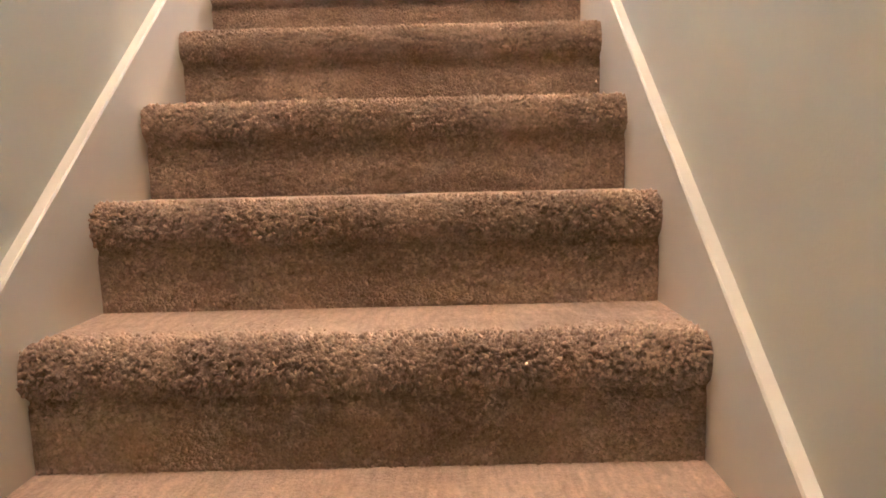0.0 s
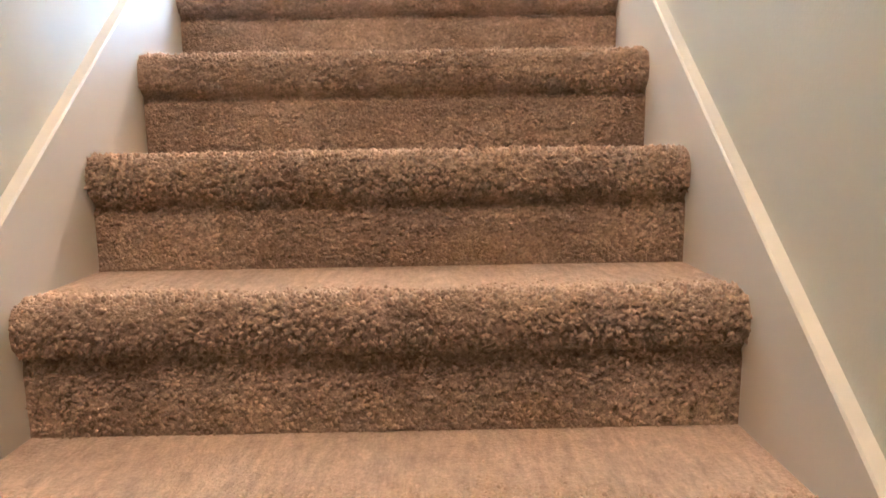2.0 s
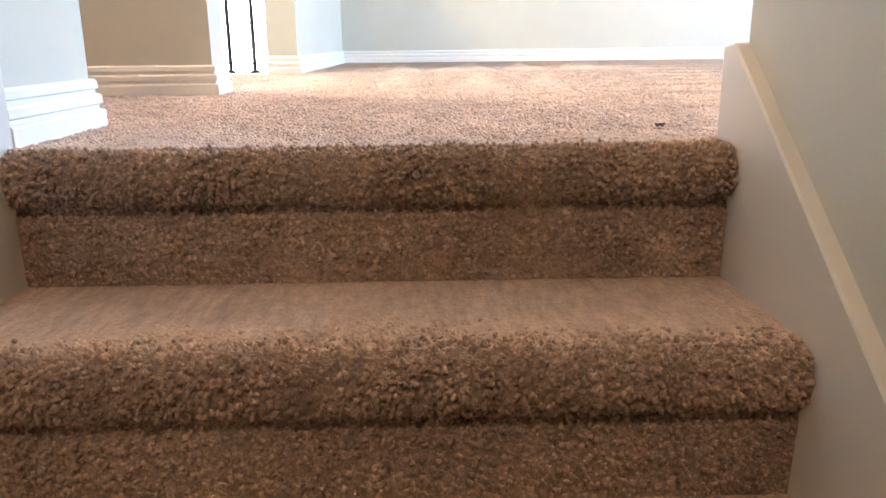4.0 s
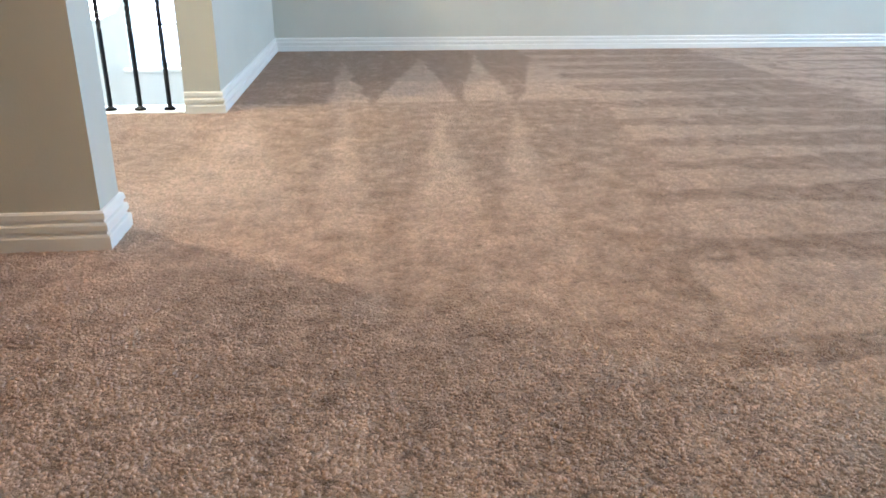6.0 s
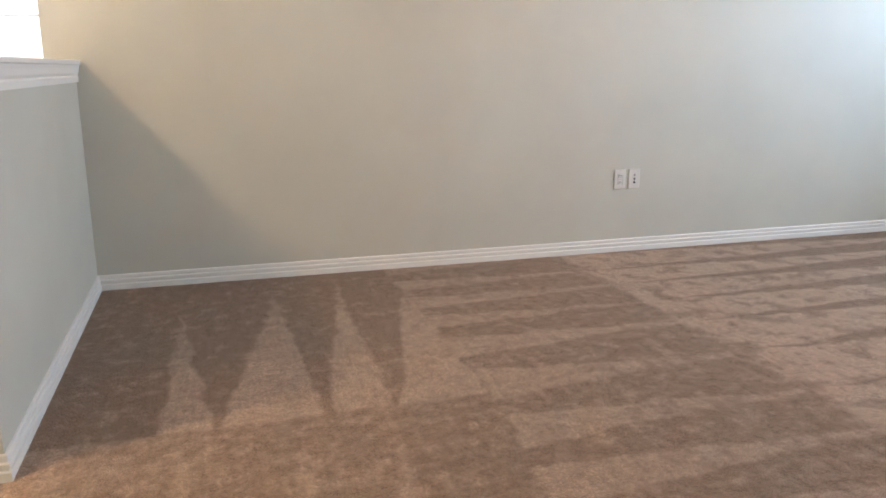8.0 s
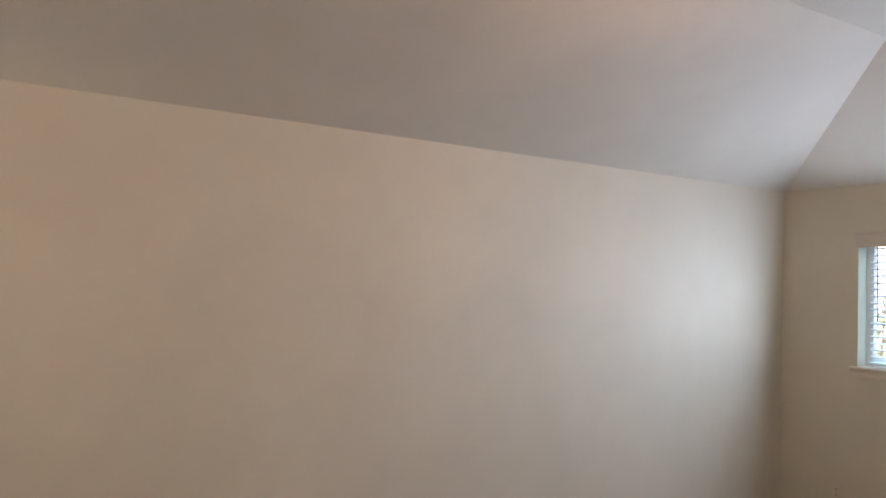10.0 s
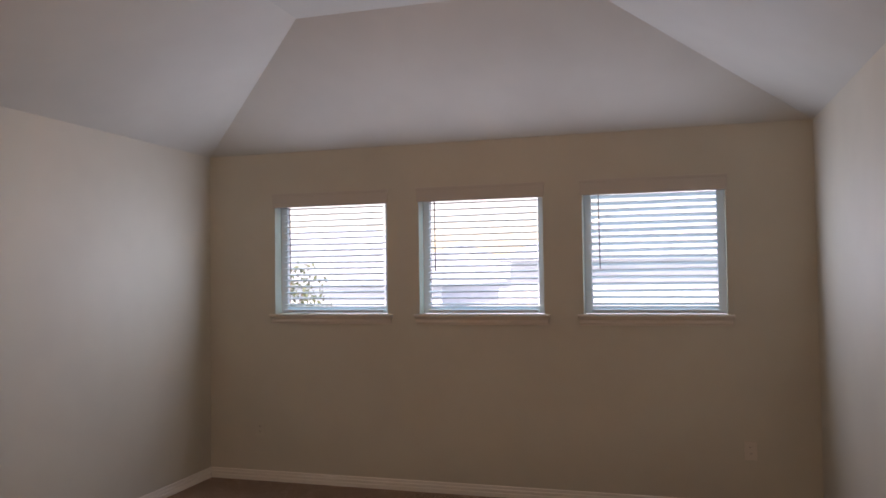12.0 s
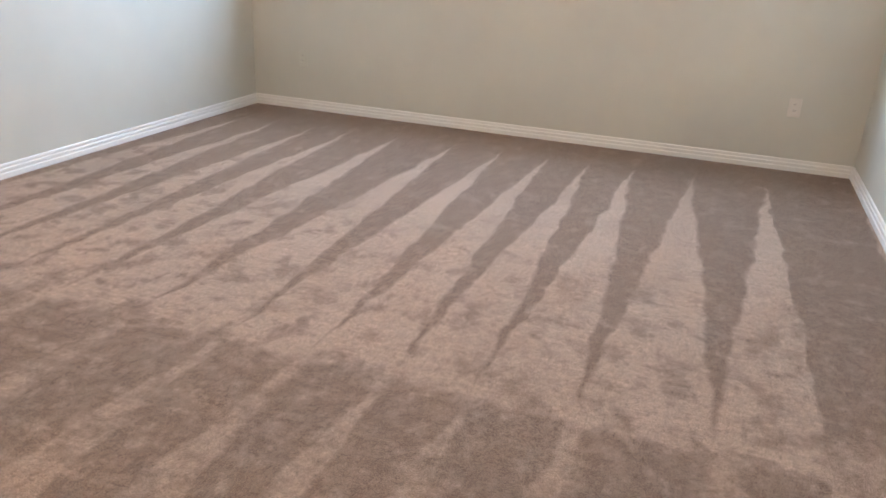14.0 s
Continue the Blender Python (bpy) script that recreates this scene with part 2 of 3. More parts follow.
def part(name, bm, material, parent, label="", smooth=False):
    return link(name, bm, material, parent, label, smooth)


def box(bm, x0, x1, y0, y1, z0, z1):
    m = Matrix.LocRotScale(((x0 + x1) / 2, (y0 + y1) / 2, (z0 + z1) / 2), None, (x1 - x0, y1 - y0, z1 - z0))
    return bmesh.ops.create_cube(bm, size=1.0, matrix=m)["verts"]


def bevelled(bm, width, segments=2):
    bmesh.ops.bevel(bm, geom=list(bm.edges), offset=width, segments=segments, affect="EDGES", profile=0.5)
    return bm


def rounded_box(x0, x1, y0, y1, z0, z1, width, segments=2):
    bm = bmesh.new()
    box(bm, x0, x1, y0, y1, z0, z1)
    return bevelled(bm, width, segments)


def rod(bm, a, b, r, sides=8, r2=None):
    a, b = Vector(a), Vector(b)
    turn = (b - a).to_track_quat("Z", "Y").to_matrix().to_4x4()
    m = Matrix.Translation((a + b) / 2) @ turn
    bmesh.ops.create_cone(bm, cap_ends=True, segments=sides, radius1=r, radius2=r if r2 is None else r2, depth=(b - a).length, matrix=m)


def tube(bm, points, r, sides=8):
    """One smooth bent rod through the points."""
    pts = [Vector(p) for p in points]
    rings = []
    for k, p in enumerate(pts):
        d = (pts[min(k + 1, len(pts) - 1)] - pts[max(k - 1, 0)]).normalized()
        a = d.cross(Vector((0.31, 0.92, 0.23))).normalized()
        b = d.cross(a)
        rings.append([bm.verts.new(p + r * (math.cos(q * math.tau / sides) * a + math.sin(q * math.tau / sides) * b)) for q in range(sides)])
    for lo, hi in zip(rings, rings[1:]):
        for q in range(sides):
            bm.faces.new((lo[q], lo[(q + 1) % sides], hi[(q + 1) % sides], hi[q]))
    bm.faces.new(rings[0])
    bm.faces.new(rings[-1])


def lathe(bm, outline, sides=24, centre=(0, 0, 0)):
    """A turned shape from (radius, height) pairs."""
    rings = []
    for r, z in outline:
        rings.append([bm.verts.new((centre[0] + r * math.cos(k * math.tau / sides), centre[1] + r * math.sin(k * math.tau / sides), centre[2] + z)) for k in range(sides)])
    for lo, hi in zip(rings, rings[1:]):
        for k in range(sides):
            bm.faces.new((lo[k], lo[(k + 1) % sides], hi[(k + 1) % sides], hi[k]))


def moulding(path, profile):
    """A profile of (depth, height) run along a floor line, the room to its left, with mitred corners."""
    bm = bmesh.new()
    pts = [Vector(p) for p in path]
    rings = []
    for k, p in enumerate(pts):
        normals = []
        if k > 0:
            d = (p - pts[k - 1]).normalized()
            normals.append(Vector((-d.y, d.x)))
        if k < len(pts) - 1:
            d = (pts[k + 1] - p).normalized()
            normals.append(Vector((-d.y, d.x)))
        off = normals[0] if len(normals) == 1 else (normals[0] + normals[1]) / (1 + normals[0].dot(normals[1]))
        rings.append([bm.verts.new((p.x + off.x * d, p.y + off.y * d, z)) for d, z in profile])
    for a, b in zip(rings, rings[1:]):
        for i in range(len(profile) - 1):
            bm.faces.new((a[i], a[i + 1], b[i + 1], b[i]))
    bm.faces.new(rings[0])
    bm.faces.new(rings[-1])
    return bm


def structure(name, bm, material, label, category, smooth=False):
    return tagged(link(name, bm, material, smooth=smooth), label, category, kind="structure")


# the plan
RISE, RUN, HALF = 0.19, 0.255, 0.49
WEST, EAST, SOUTH, NORTH = -0.52, 5.863, 0.05, 4.75
WALL_X = 0.511
EAVE, FLAT, T = 2.70, 3.38, 0.14
HALF_WALL = 1.19
VENT = (4.24, 2.42, FLAT)
LOW = -14 * RISE
STEPS = 13

bm = bmesh.new()
box(bm, WEST, EAST, SOUTH, NORTH, -0.25, 0.0)
box(bm, WEST, HALF + 0.018, 0.035, SOUTH, -0.25, 0.0)
box(bm, -3.2, WEST, 0.345, 1.20, -0.25, 0.0)
box(bm, -3.2, WEST, 1.33, 2.70, -0.25, 0.0)
box(bm, -3.2, WEST, 1.20, 1.33, -0.25, -0.01)
floor = structure("floor", bm, CARPET, "beige cut-pile carpet with fresh vacuum marks, their sheen painted in", "floor")

bm = bmesh.new()
box(bm, WEST - T, 6.2, NORTH, NORTH + T, -0.25, 3.7)
structure("wall_north", bm, WALL, "greige painted drywall with fine orange-peel texture", "wall")
bm = bmesh.new()
box(bm, WALL_X, EAST + 0.2, SOUTH - 0.12, SOUTH, -0.25, 3.7)
structure("wall_south", bm, WALL, "greige painted drywall beside the stairwell", "wall")

WINDOWS = [(3.149, 4.138), (1.907, 2.883), (0.622, 1.617)]
SILL, HEAD = 1.35, 2.335
bm = bmesh.new()
box(bm, EAST, EAST + 0.16, SOUTH, NORTH, -0.25, SILL)
box(bm, EAST, EAST + 0.16, SOUTH, NORTH, HEAD, 3.7)
edges = [SOUTH] + [v for w in sorted(WINDOWS) for v in w] + [NORTH]
for a, b in zip(edges[::2], edges[1::2]):
    box(bm, EAST, EAST + 0.16, a, b, SILL, HEAD)
structure("wall_east", bm, WALL, "greige painted drywall with three high windows", "wall")

bm = bmesh.new()
box(bm, WEST - T, WEST, 2.70, NORTH, -0.25, HALF_WALL)
box(bm, WEST - T, WEST, 0.345, NORTH, EAVE, 3.7)
box(bm, WEST - T, WEST, 0.345, 1.20, 2.44, EAVE)
structure("wall_west", bm, WALL, "greige painted half wall beside the balcony railing", "wall")
bm = bmesh.new()
box(bm, -3.2, WEST, 1.20, 1.33, -0.25, EAVE)
structure("wall_hall", bm, WALL, "greige painted wall end between two hallways", "wall")
bm = bmesh.new()
box(bm, WEST - T, -WALL_X, -4.8, 0.04, LOW, 3.7)
box(bm, WEST - T, WEST + 0.016, 0.04, 0.345, LOW, 3.7)
box(bm, -3.2, WEST - T, 0.225, 0.345, LOW, 2.44)
structure("wall_stair_west", bm, WALL, "greige painted stairwell wall", "wall")
bm = bmesh.new()
box(bm, WALL_X, 0.66, -4.8, SOUTH - 0.12, LOW, 3.7)
structure("wall_stair_east", bm, WALL, "greige painted stairwell wall", "wall")
bm = bmesh.new()
box(bm, WEST, 0.52, -4.94, -4.8, LOW, 3.7)
structure("wall_stair_south", bm, WALL, "greige painted wall below the stairs", "wall")
bm = bmesh.new()
box(bm, -3.34, -3.2, 0.2, 2.70, -0.25, 2.75)
structure("wall_hall_end", bm, WALL, "greige painted wall at the end of the hall", "wall")

# ceilings
bm = bmesh.new()
IN_X, IN_S, IN_N = 4.712, 1.473, 3.339
v = [bm.verts.new(p) for p in ((WEST, NORTH, EAVE), (EAST, NORTH, EAVE), (EAST, SOUTH, EAVE), (WEST, SOUTH, EAVE),
                               (WEST, IN_N, FLAT), (IN_X, IN_N, FLAT), (IN_X, IN_S, FLAT), (WEST, IN_S, FLAT))]
for f in ((0, 1, 5, 4), (1, 2, 6, 5), (2, 3, 7, 6), (4, 5, 6, 7)):
    bm.faces.new([v[k] for k in f])
up = bmesh.ops.extrude_face_region(bm, geom=list(bm.faces))["geom"]
bmesh.ops.translate(bm, verts=[g for g in up if isinstance(g, bmesh.types.BMVert)], vec=(0, 0, 0.2))
box(bm, WEST - T, EAST + 0.16, SOUTH - 0.12, NORTH + T, 3.62, 3.75)
structure("ceiling", bm, CEILING, "pale vaulted ceiling with sloping sides and flat centre", "ceiling")
bm = bmesh.new()
box(bm, WEST, 0.52, -4.8, SOUTH, EAVE, EAVE + 0.15)
structure("ceiling_stairs", bm, CEILING, "pale flat stairwell ceiling", "ceiling")
bm = bmesh.new()
box(bm, -3.2, WEST - T, 0.345, 1.20, 2.44, 2.6)
structure("ceiling_hall", bm, CEILING, "pale flat hall ceiling", "ceiling")
bm = bmesh.new()
box(bm, WEST, 0.52, -4.8, -STEPS * RUN, LOW - 0.2, LOW)
structure("floor_lower", bm, STAIR_CARPET, "beige carpet at the foot of the stairs", "floor")

# baseboards
BOARD = [(0.0, 0.0), (0.017, 0.0), (0.017, 0.028), (0.0155, 0.031), (0.0095, 0.033), (0.0095, 0.039), (0.014, 0.0415), (0.014, 0.054), (0.012, 0.057), (0.0065, 0.059), (0.0065, 0.065), (0.0105, 0.0675), (0.0095, 0.079), (0.006, 0.083), (0.0, 0.083)]
for path in ([(WALL_X, SOUTH), (EAST, SOUTH), (EAST, NORTH), (WEST, NORTH), (WEST, 2.70), (WEST - T, 2.70)],
             [(-3.2, 1.33), (WEST, 1.33), (WEST, 1.20), (-3.2, 1.20)],
             [(-3.2, 0.345), (WEST + 0.016, 0.345), (WEST + 0.016, 0.046)]):
    structure("baseboard", moulding(path, BOARD), TRIM, "white moulded baseboard with two grooves", "baseboard")

# stairs
NOSE = [(0.028, -0.190), (0.023, -0.094), (0.028, -0.082), (0.025, -0.077), (0.017, -0.070), (0.004, -0.058), (0.0, -0.040), (0.003, -0.020), (0.012, -0.006), (0.032, 0.0)]


def carpet_line(i):
    pts = [(-i * RUN + y, -i * RISE + z) for y, z in NOSE]
    pts.append((-(i - 1) * RUN + 0.03, -i * RISE) if i else (0.036, 0.0))
    return pts


stairs = tagged(new("staircase"), "straight flight of stairs wrapped in beige carpet", "stairs", kind="structure")
N_ACROSS = 40
for i in range(STEPS + 1):
    bm = bmesh.new()
    line = carpet_line(i)
    rows = []
    for k in range(N_ACROSS + 1):
        x = -HALF + 2 * HALF * k / N_ACROSS
        row = []
        for j, (y, z) in enumerate(line):
            amount = 0.004 if 1 < j < len(line) - 2 else 0.0
            w = noise.noise((x * 7, y * 9 + i * 3.1, z * 5))
            row.append(bm.verts.new((x, y + amount * w, z + amount * 0.6 * noise.noise((x * 6 + 9, i * 2.7, j)))))
        rows.append(row)
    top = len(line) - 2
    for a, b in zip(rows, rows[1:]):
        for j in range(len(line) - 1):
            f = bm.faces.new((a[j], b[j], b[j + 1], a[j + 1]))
            # the tread face takes the copy with the light painted in
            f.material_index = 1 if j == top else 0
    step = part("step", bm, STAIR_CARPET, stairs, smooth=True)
    step.data.materials.append(LIT_TREAD)
bm = bmesh.new()
for i in range(STEPS + 1):
    box(bm, -HALF, HALF, -i * RUN + 0.034, 0.034 if i == 0 else -(i - 1) * RUN + 0.04, -(i + 1) * RISE - 0.1, -i * RISE - 0.012) if i else None
part("stringer", bm, STAIR_CARPET, stairs)

# sloping skirts, thicker than the wall above, with a flat ledge on top
for side, lift in ((-1, 0.012), (1, 0.003)):
    bm = bmesh.new()
    x0, x1 = sorted((side * HALF, side * (WALL_X + 0.006)))
    slope = RISE / RUN
    y_end, y_low, z_top = 0.048, -3.6, 0.13 + lift
    outline = [(y_end, z_top), (0.085, z_top - 0.004), (0.085, -0.3), (y_low, z_top - slope * (y_end - y_low) - 0.6), (y_low, z_top - slope * (y_end - y_low))]
    if side < 0:
        outline[1:3] = [(y_end, -0.3)]
    rings = [[bm.verts.new((x, y, z)) for y, z in outline] for x in (x0, x1)]
    bm.faces.new(rings[0])
    bm.faces.new(rings[1])
    for k in range(len(outline)):
        q = (k + 1) % len(outline)
        bm.faces.new((rings[0][k], rings[0][q], rings[1][q], rings[1][k]))
    bevelled(bm, 0.003, 1)
    bm.normal_update()
    # upward faces get the whiter paint, for the light that the ledge catches
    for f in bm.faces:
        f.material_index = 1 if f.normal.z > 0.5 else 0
    skirt = structure("trim", bm, SKIRT, "painted sloping stair skirt with a narrow ledge whitened for caught light", "trim")
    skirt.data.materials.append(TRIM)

# windows: frame, pane, stool and apron
for k, (y0, y1) in enumerate(WINDOWS, 1):
    win = tagged(new("window_%d" % k), "white vinyl window in a drywall reveal", "window", kind="structure")
    fx0, fx1, w = EAST + 0.112, EAST + 0.158, 0.055
    bm = bmesh.new()
    box(bm, fx0, fx1, y0, y0 + w, SILL + 0.02, HEAD)
    box(bm, fx0, fx1, y1 - w, y1, SILL + 0.02, HEAD)
    box(bm, fx0, fx1, y0 + w, y1 - w, SILL + 0.02, SILL + 0.02 + w)
    box(bm, fx0, fx1, y0 + w, y1 - w, HEAD - w, HEAD)
    part("window_frame", bm, VINYL, win)
    bm = bmesh.new()
    box(bm, fx0 + 0.02, fx0 + 0.026, y0 + w, y1 - w, SILL + 0.02 + w, HEAD - w)
    pane = part("pane", bm, GLASS, win)
    pane.visible_shadow = False
    part("window_sill", rounded_box(EAST - 0.035, fx0, y0 - 0.045, y1 + 0.045, SILL - 0.005, SILL + 0.018, 0.006), SKIRT, win, "cream painted window stool")
    bm = moulding([(EAST, y0 - 0.03), (EAST, y1 + 0.03)], [(0.0, SILL - 0.062), (0.008, SILL - 0.062), (0.010, SILL - 0.05), (0.014, SILL - 0.044), (0.014, SILL - 0.02), (0.018, SILL - 0.012), (0.018, SILL - 0.005), (0.0, SILL - 0.005)])
    part("apron", bm, SKIRT, win, "cream moulded apron under the sill")


# blinds
def make_blind(y0, y1, tilt):
    root = tagged(new("window_blind"), "white horizontal slat blind, lowered with slats open", "blind", "blinds in the windows")
    root.location = (EAST + 0.078, (y0 + y1) / 2, SILL + 0.02)
    half = (y1 - y0) / 2
    part("valance", rounded_box(-0.098, -0.080, -half - 0.012, half + 0.012, HEAD - SILL - 0.112, HEAD - SILL - 0.002, 0.004), VALANCE, root, "off-white blind valance, its colour dimmed for shade")
    part("valance_lip", rounded_box(-0.105, -0.079, -half - 0.016, half + 0.016, HEAD - SILL - 0.020, HEAD - SILL + 0.002, 0.003), VALANCE, root)
    span = half - 0.055
    part("headrail", rounded_box(-0.03, 0.03, -half + 0.006, half - 0.006, HEAD - SILL - 0.075, HEAD - SILL - 0.026, 0.003), SLAT, root)
    top, bottom = HEAD - SILL - 0.10, 0.045
    count = 17
    bm = bmesh.new()
    n = 4
    rows = []
    for j in range(n + 1):
        u = j / n - 0.5
        rows.append([bm.verts.new((u * 0.05, s * span, 0.0035 * (1 - 4 * u * u))) for s in (-1, 1)])
    for a, b in zip(rows, rows[1:]):
        bm.faces.new((a[0], b[0], b[1], a[1]))
    up = bmesh.ops.extrude_face_region(bm, geom=list(bm.faces))["geom"]
    bmesh.ops.translate(bm, verts=[g for g in up if isinstance(g, bmesh.types.BMVert)], vec=(0, 0, 0.005))
    first = part("slat", bm, SLAT, root)
    for j in range(count):
        ob = first if j == 0 else new("slat", first.data)
        ob.parent = root
        ob.location = (0, 0, bottom + (top - bottom) * (j + 0.5) / count)
        ob.rotation_euler = (radians(0.35 * math.sin(j * 2.1)), radians(tilt + 1.2 * math.sin(j * 1.3)), 0)
    part("bottom_rail", rounded_box(-0.026, 0.026, -span, span, 0.008, 0.032, 0.004), SLAT, root)
    for s in (-0.32, 0.32):
        for d in (-0.024, 0.024):
            bm = bmesh.new()
            rod(bm, (d, s * half * 2, 0.02), (d, s * half * 2, top + 0.03), 0.0009, 5)
            part("ladder_cord", bm, SLAT, root)
    bm = bmesh.new()
    rod(bm, (-0.034, half - 0.115, HEAD - SILL - 0.07), (-0.034, half - 0.12, 0.33), 0.0042, 6)
    part("wand", bm, CORD, root, "dark tilt wand")


for (y0, y1), tilt in zip(WINDOWS, (-10.0, -9.5, 21.0)):
    make_blind(y0, y1, tilt)


# wall plates
def plate(kind, label, m, finish=PLASTIC):
    root = tagged(new(kind), label, "outlet", "wall plates")
    part("cover", rounded_box(-0.041, 0.041, 0.0, 0.007, -0.064, 0.064, 0.004), finish, root)
    if kind == "duplex_outlet":
        for s in (-1, 1):
            face = part("receptacle", rounded_box(-0.017, 0.017, 0.005, 0.010, s * 0.021 - 0.0145, s * 0.021 + 0.0145, 0.006, 3), finish, root)
            for dx in (-0.006, 0.006):
                bm = bmesh.new()
                box(bm, dx - 0.0014, dx + 0.0014, 0.0098, 0.0108, s * 0.021 - 0.001, s * 0.021 + 0.008)
                part("slot", bm, DARK, face)
    else:
        for s, r in ((-0.022, 0.0075), (0.0, 0.0065), (0.024, 0.0045)):
            bm = bmesh.new()
            rod(bm, (0, 0.005, s), (0, 0.012, s), r, 12)
            part("jack", bm, DARK, root, "dark round cable jack")
    root.matrix_world = m
    return root


plate("duplex_outlet", "cream duplex outlet plate low on the wall", pose(2.615, NORTH, 0.475, 0, 0, 180))
plate("cable_plate", "cream wall plate with dark cable jacks", pose(2.718, NORTH, 0.475, 0, 0, 180))
plate("duplex_outlet", "cream duplex outlet plate under the windows", pose(EAST, 0.50, 0.435, 0, 0, 90), SKIRT)
plate("duplex_outlet", "wall-coloured duplex outlet plate in the far corner", pose(EAST, 4.28, 0.42, 0, 0, 90), WALL)

# ceiling register
vent = tagged(new("ceiling_vent"), "white metal air register set in the ceiling", "vent")
vent.location = VENT
bm = bmesh.new()
L, W, B = 0.152, 0.138, 0.020
for x0, x1, y0, y1 in ((-W, W, -L, -L + B), (-W, W, L - B, L), (-W, -W + B, -L + B, L - B), (W - B, W, -L + B, L - B), (-W + B, W - B, -0.008, 0.008)):
    box(bm, x0, x1, y0, y1, -0.012, 0.0)
part("frame", bm, CEILING, vent, "off-white register frame")
bm = bmesh.new()
box(bm, -W + B, W - B, -L + B, L - B, -0.002, -0.0005)
part("backing", bm, plain("duct_grey", (0.10, 0.10, 0.10), 0.6), vent)
bm = bmesh.new()
box(bm, -W + B, W - B, -0.0008, 0.0008, -0.006, 0.006)
louvre = part("slat", bm, plain("register_grey", (0.17, 0.165, 0.16), 0.5), vent)
spots = [s * (0.016 + 0.0155 * j) for s in (-1, 1) for j in range(8)]
for j, yy in enumerate(spots):
    ob = louvre if j == 0 else new("slat", louvre.data)
    ob.parent = vent
    ob.location, ob.rotation_euler = (0, yy, -0.008), (radians(38), 0, 0)

# flush ceiling lamp
fixture = tagged(new("ceiling_light"), "round flush ceiling lamp with warm glass dome", "ceiling light")
fixture.location = (2.72, 2.50, FLAT)
bm = bmesh.new()
lathe(bm, [(0.0, 0.0), (0.17, 0.0), (0.175, -0.012), (0.165, -0.03), (0.15, -0.035)], 32)
part("base", bm, TRIM, fixture, smooth=True)
bm = bmesh.new()
lathe(bm, [(0.15, -0.035), (0.145, -0.06), (0.115, -0.09), (0.06, -0.11), (0.001, -0.116)], 32)
part("dome", bm, glowing("lamp_glass", (1.0, 0.74, 0.5), 1.25), fixture, "glowing white glass dome", smooth=True)

# half wall cap and its moulding
bm = bmesh.new()
box(bm, WEST - T - 0.03, WEST + 0.03, 2.67, NORTH, HALF_WALL, HALF_WALL + 0.022)
bevelled(bm, 0.005)
structure("trim", bm, TRIM, "white cap on the half wall", "trim")
CAPMOULD = [(0.0, -0.085), (0.010, -0.085), (0.012, -0.06), (0.008, -0.052), (0.014, -0.04), (0.018, -0.016), (0.022, 0.0), (0.0, 0.0)]
structure("trim", moulding([(WEST, NORTH), (WEST, 2.70), (WEST - T, 2.70)], [(d, HALF_WALL + z) for d, z in CAPMOULD]), TRIM, "white moulding under the half wall cap", "trim")

# balcony railing
bm = bmesh.new()
box(bm, -3.2, WEST - T, 2.70, 2.86, -0.25, 0.006)
bevelled(bm, 0.004, 1)
structure("trim", bm, TRIM, "white painted ledge under the balcony railing", "trim")
rail = tagged(new("balcony_railing"), "black wrought-iron balusters on a white ledge under a rail", "railing")
rail.location = (0, 2.757, 0.006)
TOP = 0.98


def twisted_bar(bm, z0, z1, turns, half=0.0065, steps=16):
    rings = []
    for k in range(steps + 1):
        f = k / steps
        a = f * turns * math.tau
        rings.append([bm.verts.new((half * 1.414 * math.cos(a + q * math.pi / 2), half * 1.414 * math.sin(a + q * math.pi / 2), z0 + (z1 - z0) * f)) for q in range(4)])
    for a, b in zip(rings, rings[1:]):
        for q in range(4):
            bm.faces.new((a[q], a[(q + 1) % 4], b[(q + 1) % 4], b[q]))


def bar_mesh(basket):
    bm = bmesh.new()
    twisted_bar(bm, 0.0, 0.30, 0, steps=1)
    twisted_bar(bm, 0.30, 0.46, 1.5)
    if basket:
        twisted_bar(bm, 0.46, 0.53, 0, steps=1)
        twisted_bar(bm, 0.65, TOP, 0, steps=1)
        for z in (0.53, 0.65):
            rod(bm, (0, 0, z - 0.008), (0, 0, z + 0.008), 0.011, 10)
        for q in range(4):
            last = None
            for k in range(13):
                f = k / 12
                r = 0.006 + 0.022 * math.sin(math.pi * f)
                a = q * math.pi / 2 + f * math.pi * 1.1
                p = Vector((r * math.cos(a), r * math.sin(a), 0.535 + 0.11 * f))
                if last:
                    rod(bm, last, p, 0.003, 5)
                last = p
    else:
        twisted_bar(bm, 0.46, TOP, 0, steps=1)
    return bm


bm = bmesh.new()
lathe(bm, [(0.0, 0.016), (0.009, 0.016), (0.014, 0.011), (0.022, 0.008), (0.024, 0.0), (0.0, 0.0)], 14)
shoe_first = None
made = {}
for j in range(21):
    x = -0.734 - 0.1140 * j
    fancy = j % 3 == 0
    if fancy not in made:
        bar = made[fancy] = part("baluster", bar_mesh(fancy), IRON, rail, "black iron baluster with a basket" if fancy else "")
    else:
        bar = new("baluster", made[fancy].data)
        bar.parent = rail
    bar.location = (x, 0, 0)
    if shoe_first is None:
        shoe = shoe_first = part("shoe", bm, IRON, bar, smooth=True)
    else:
        shoe = new("shoe", shoe_first.data)
        shoe.parent = bar
part("handrail", rounded_box(-3.2, WEST - T, -0.03, 0.03, TOP, TOP + 0.055, 0.014, 3), plain("rail_wood", (0.10, 0.05, 0.025), 0.35), rail, "dark stained wooden handrail")

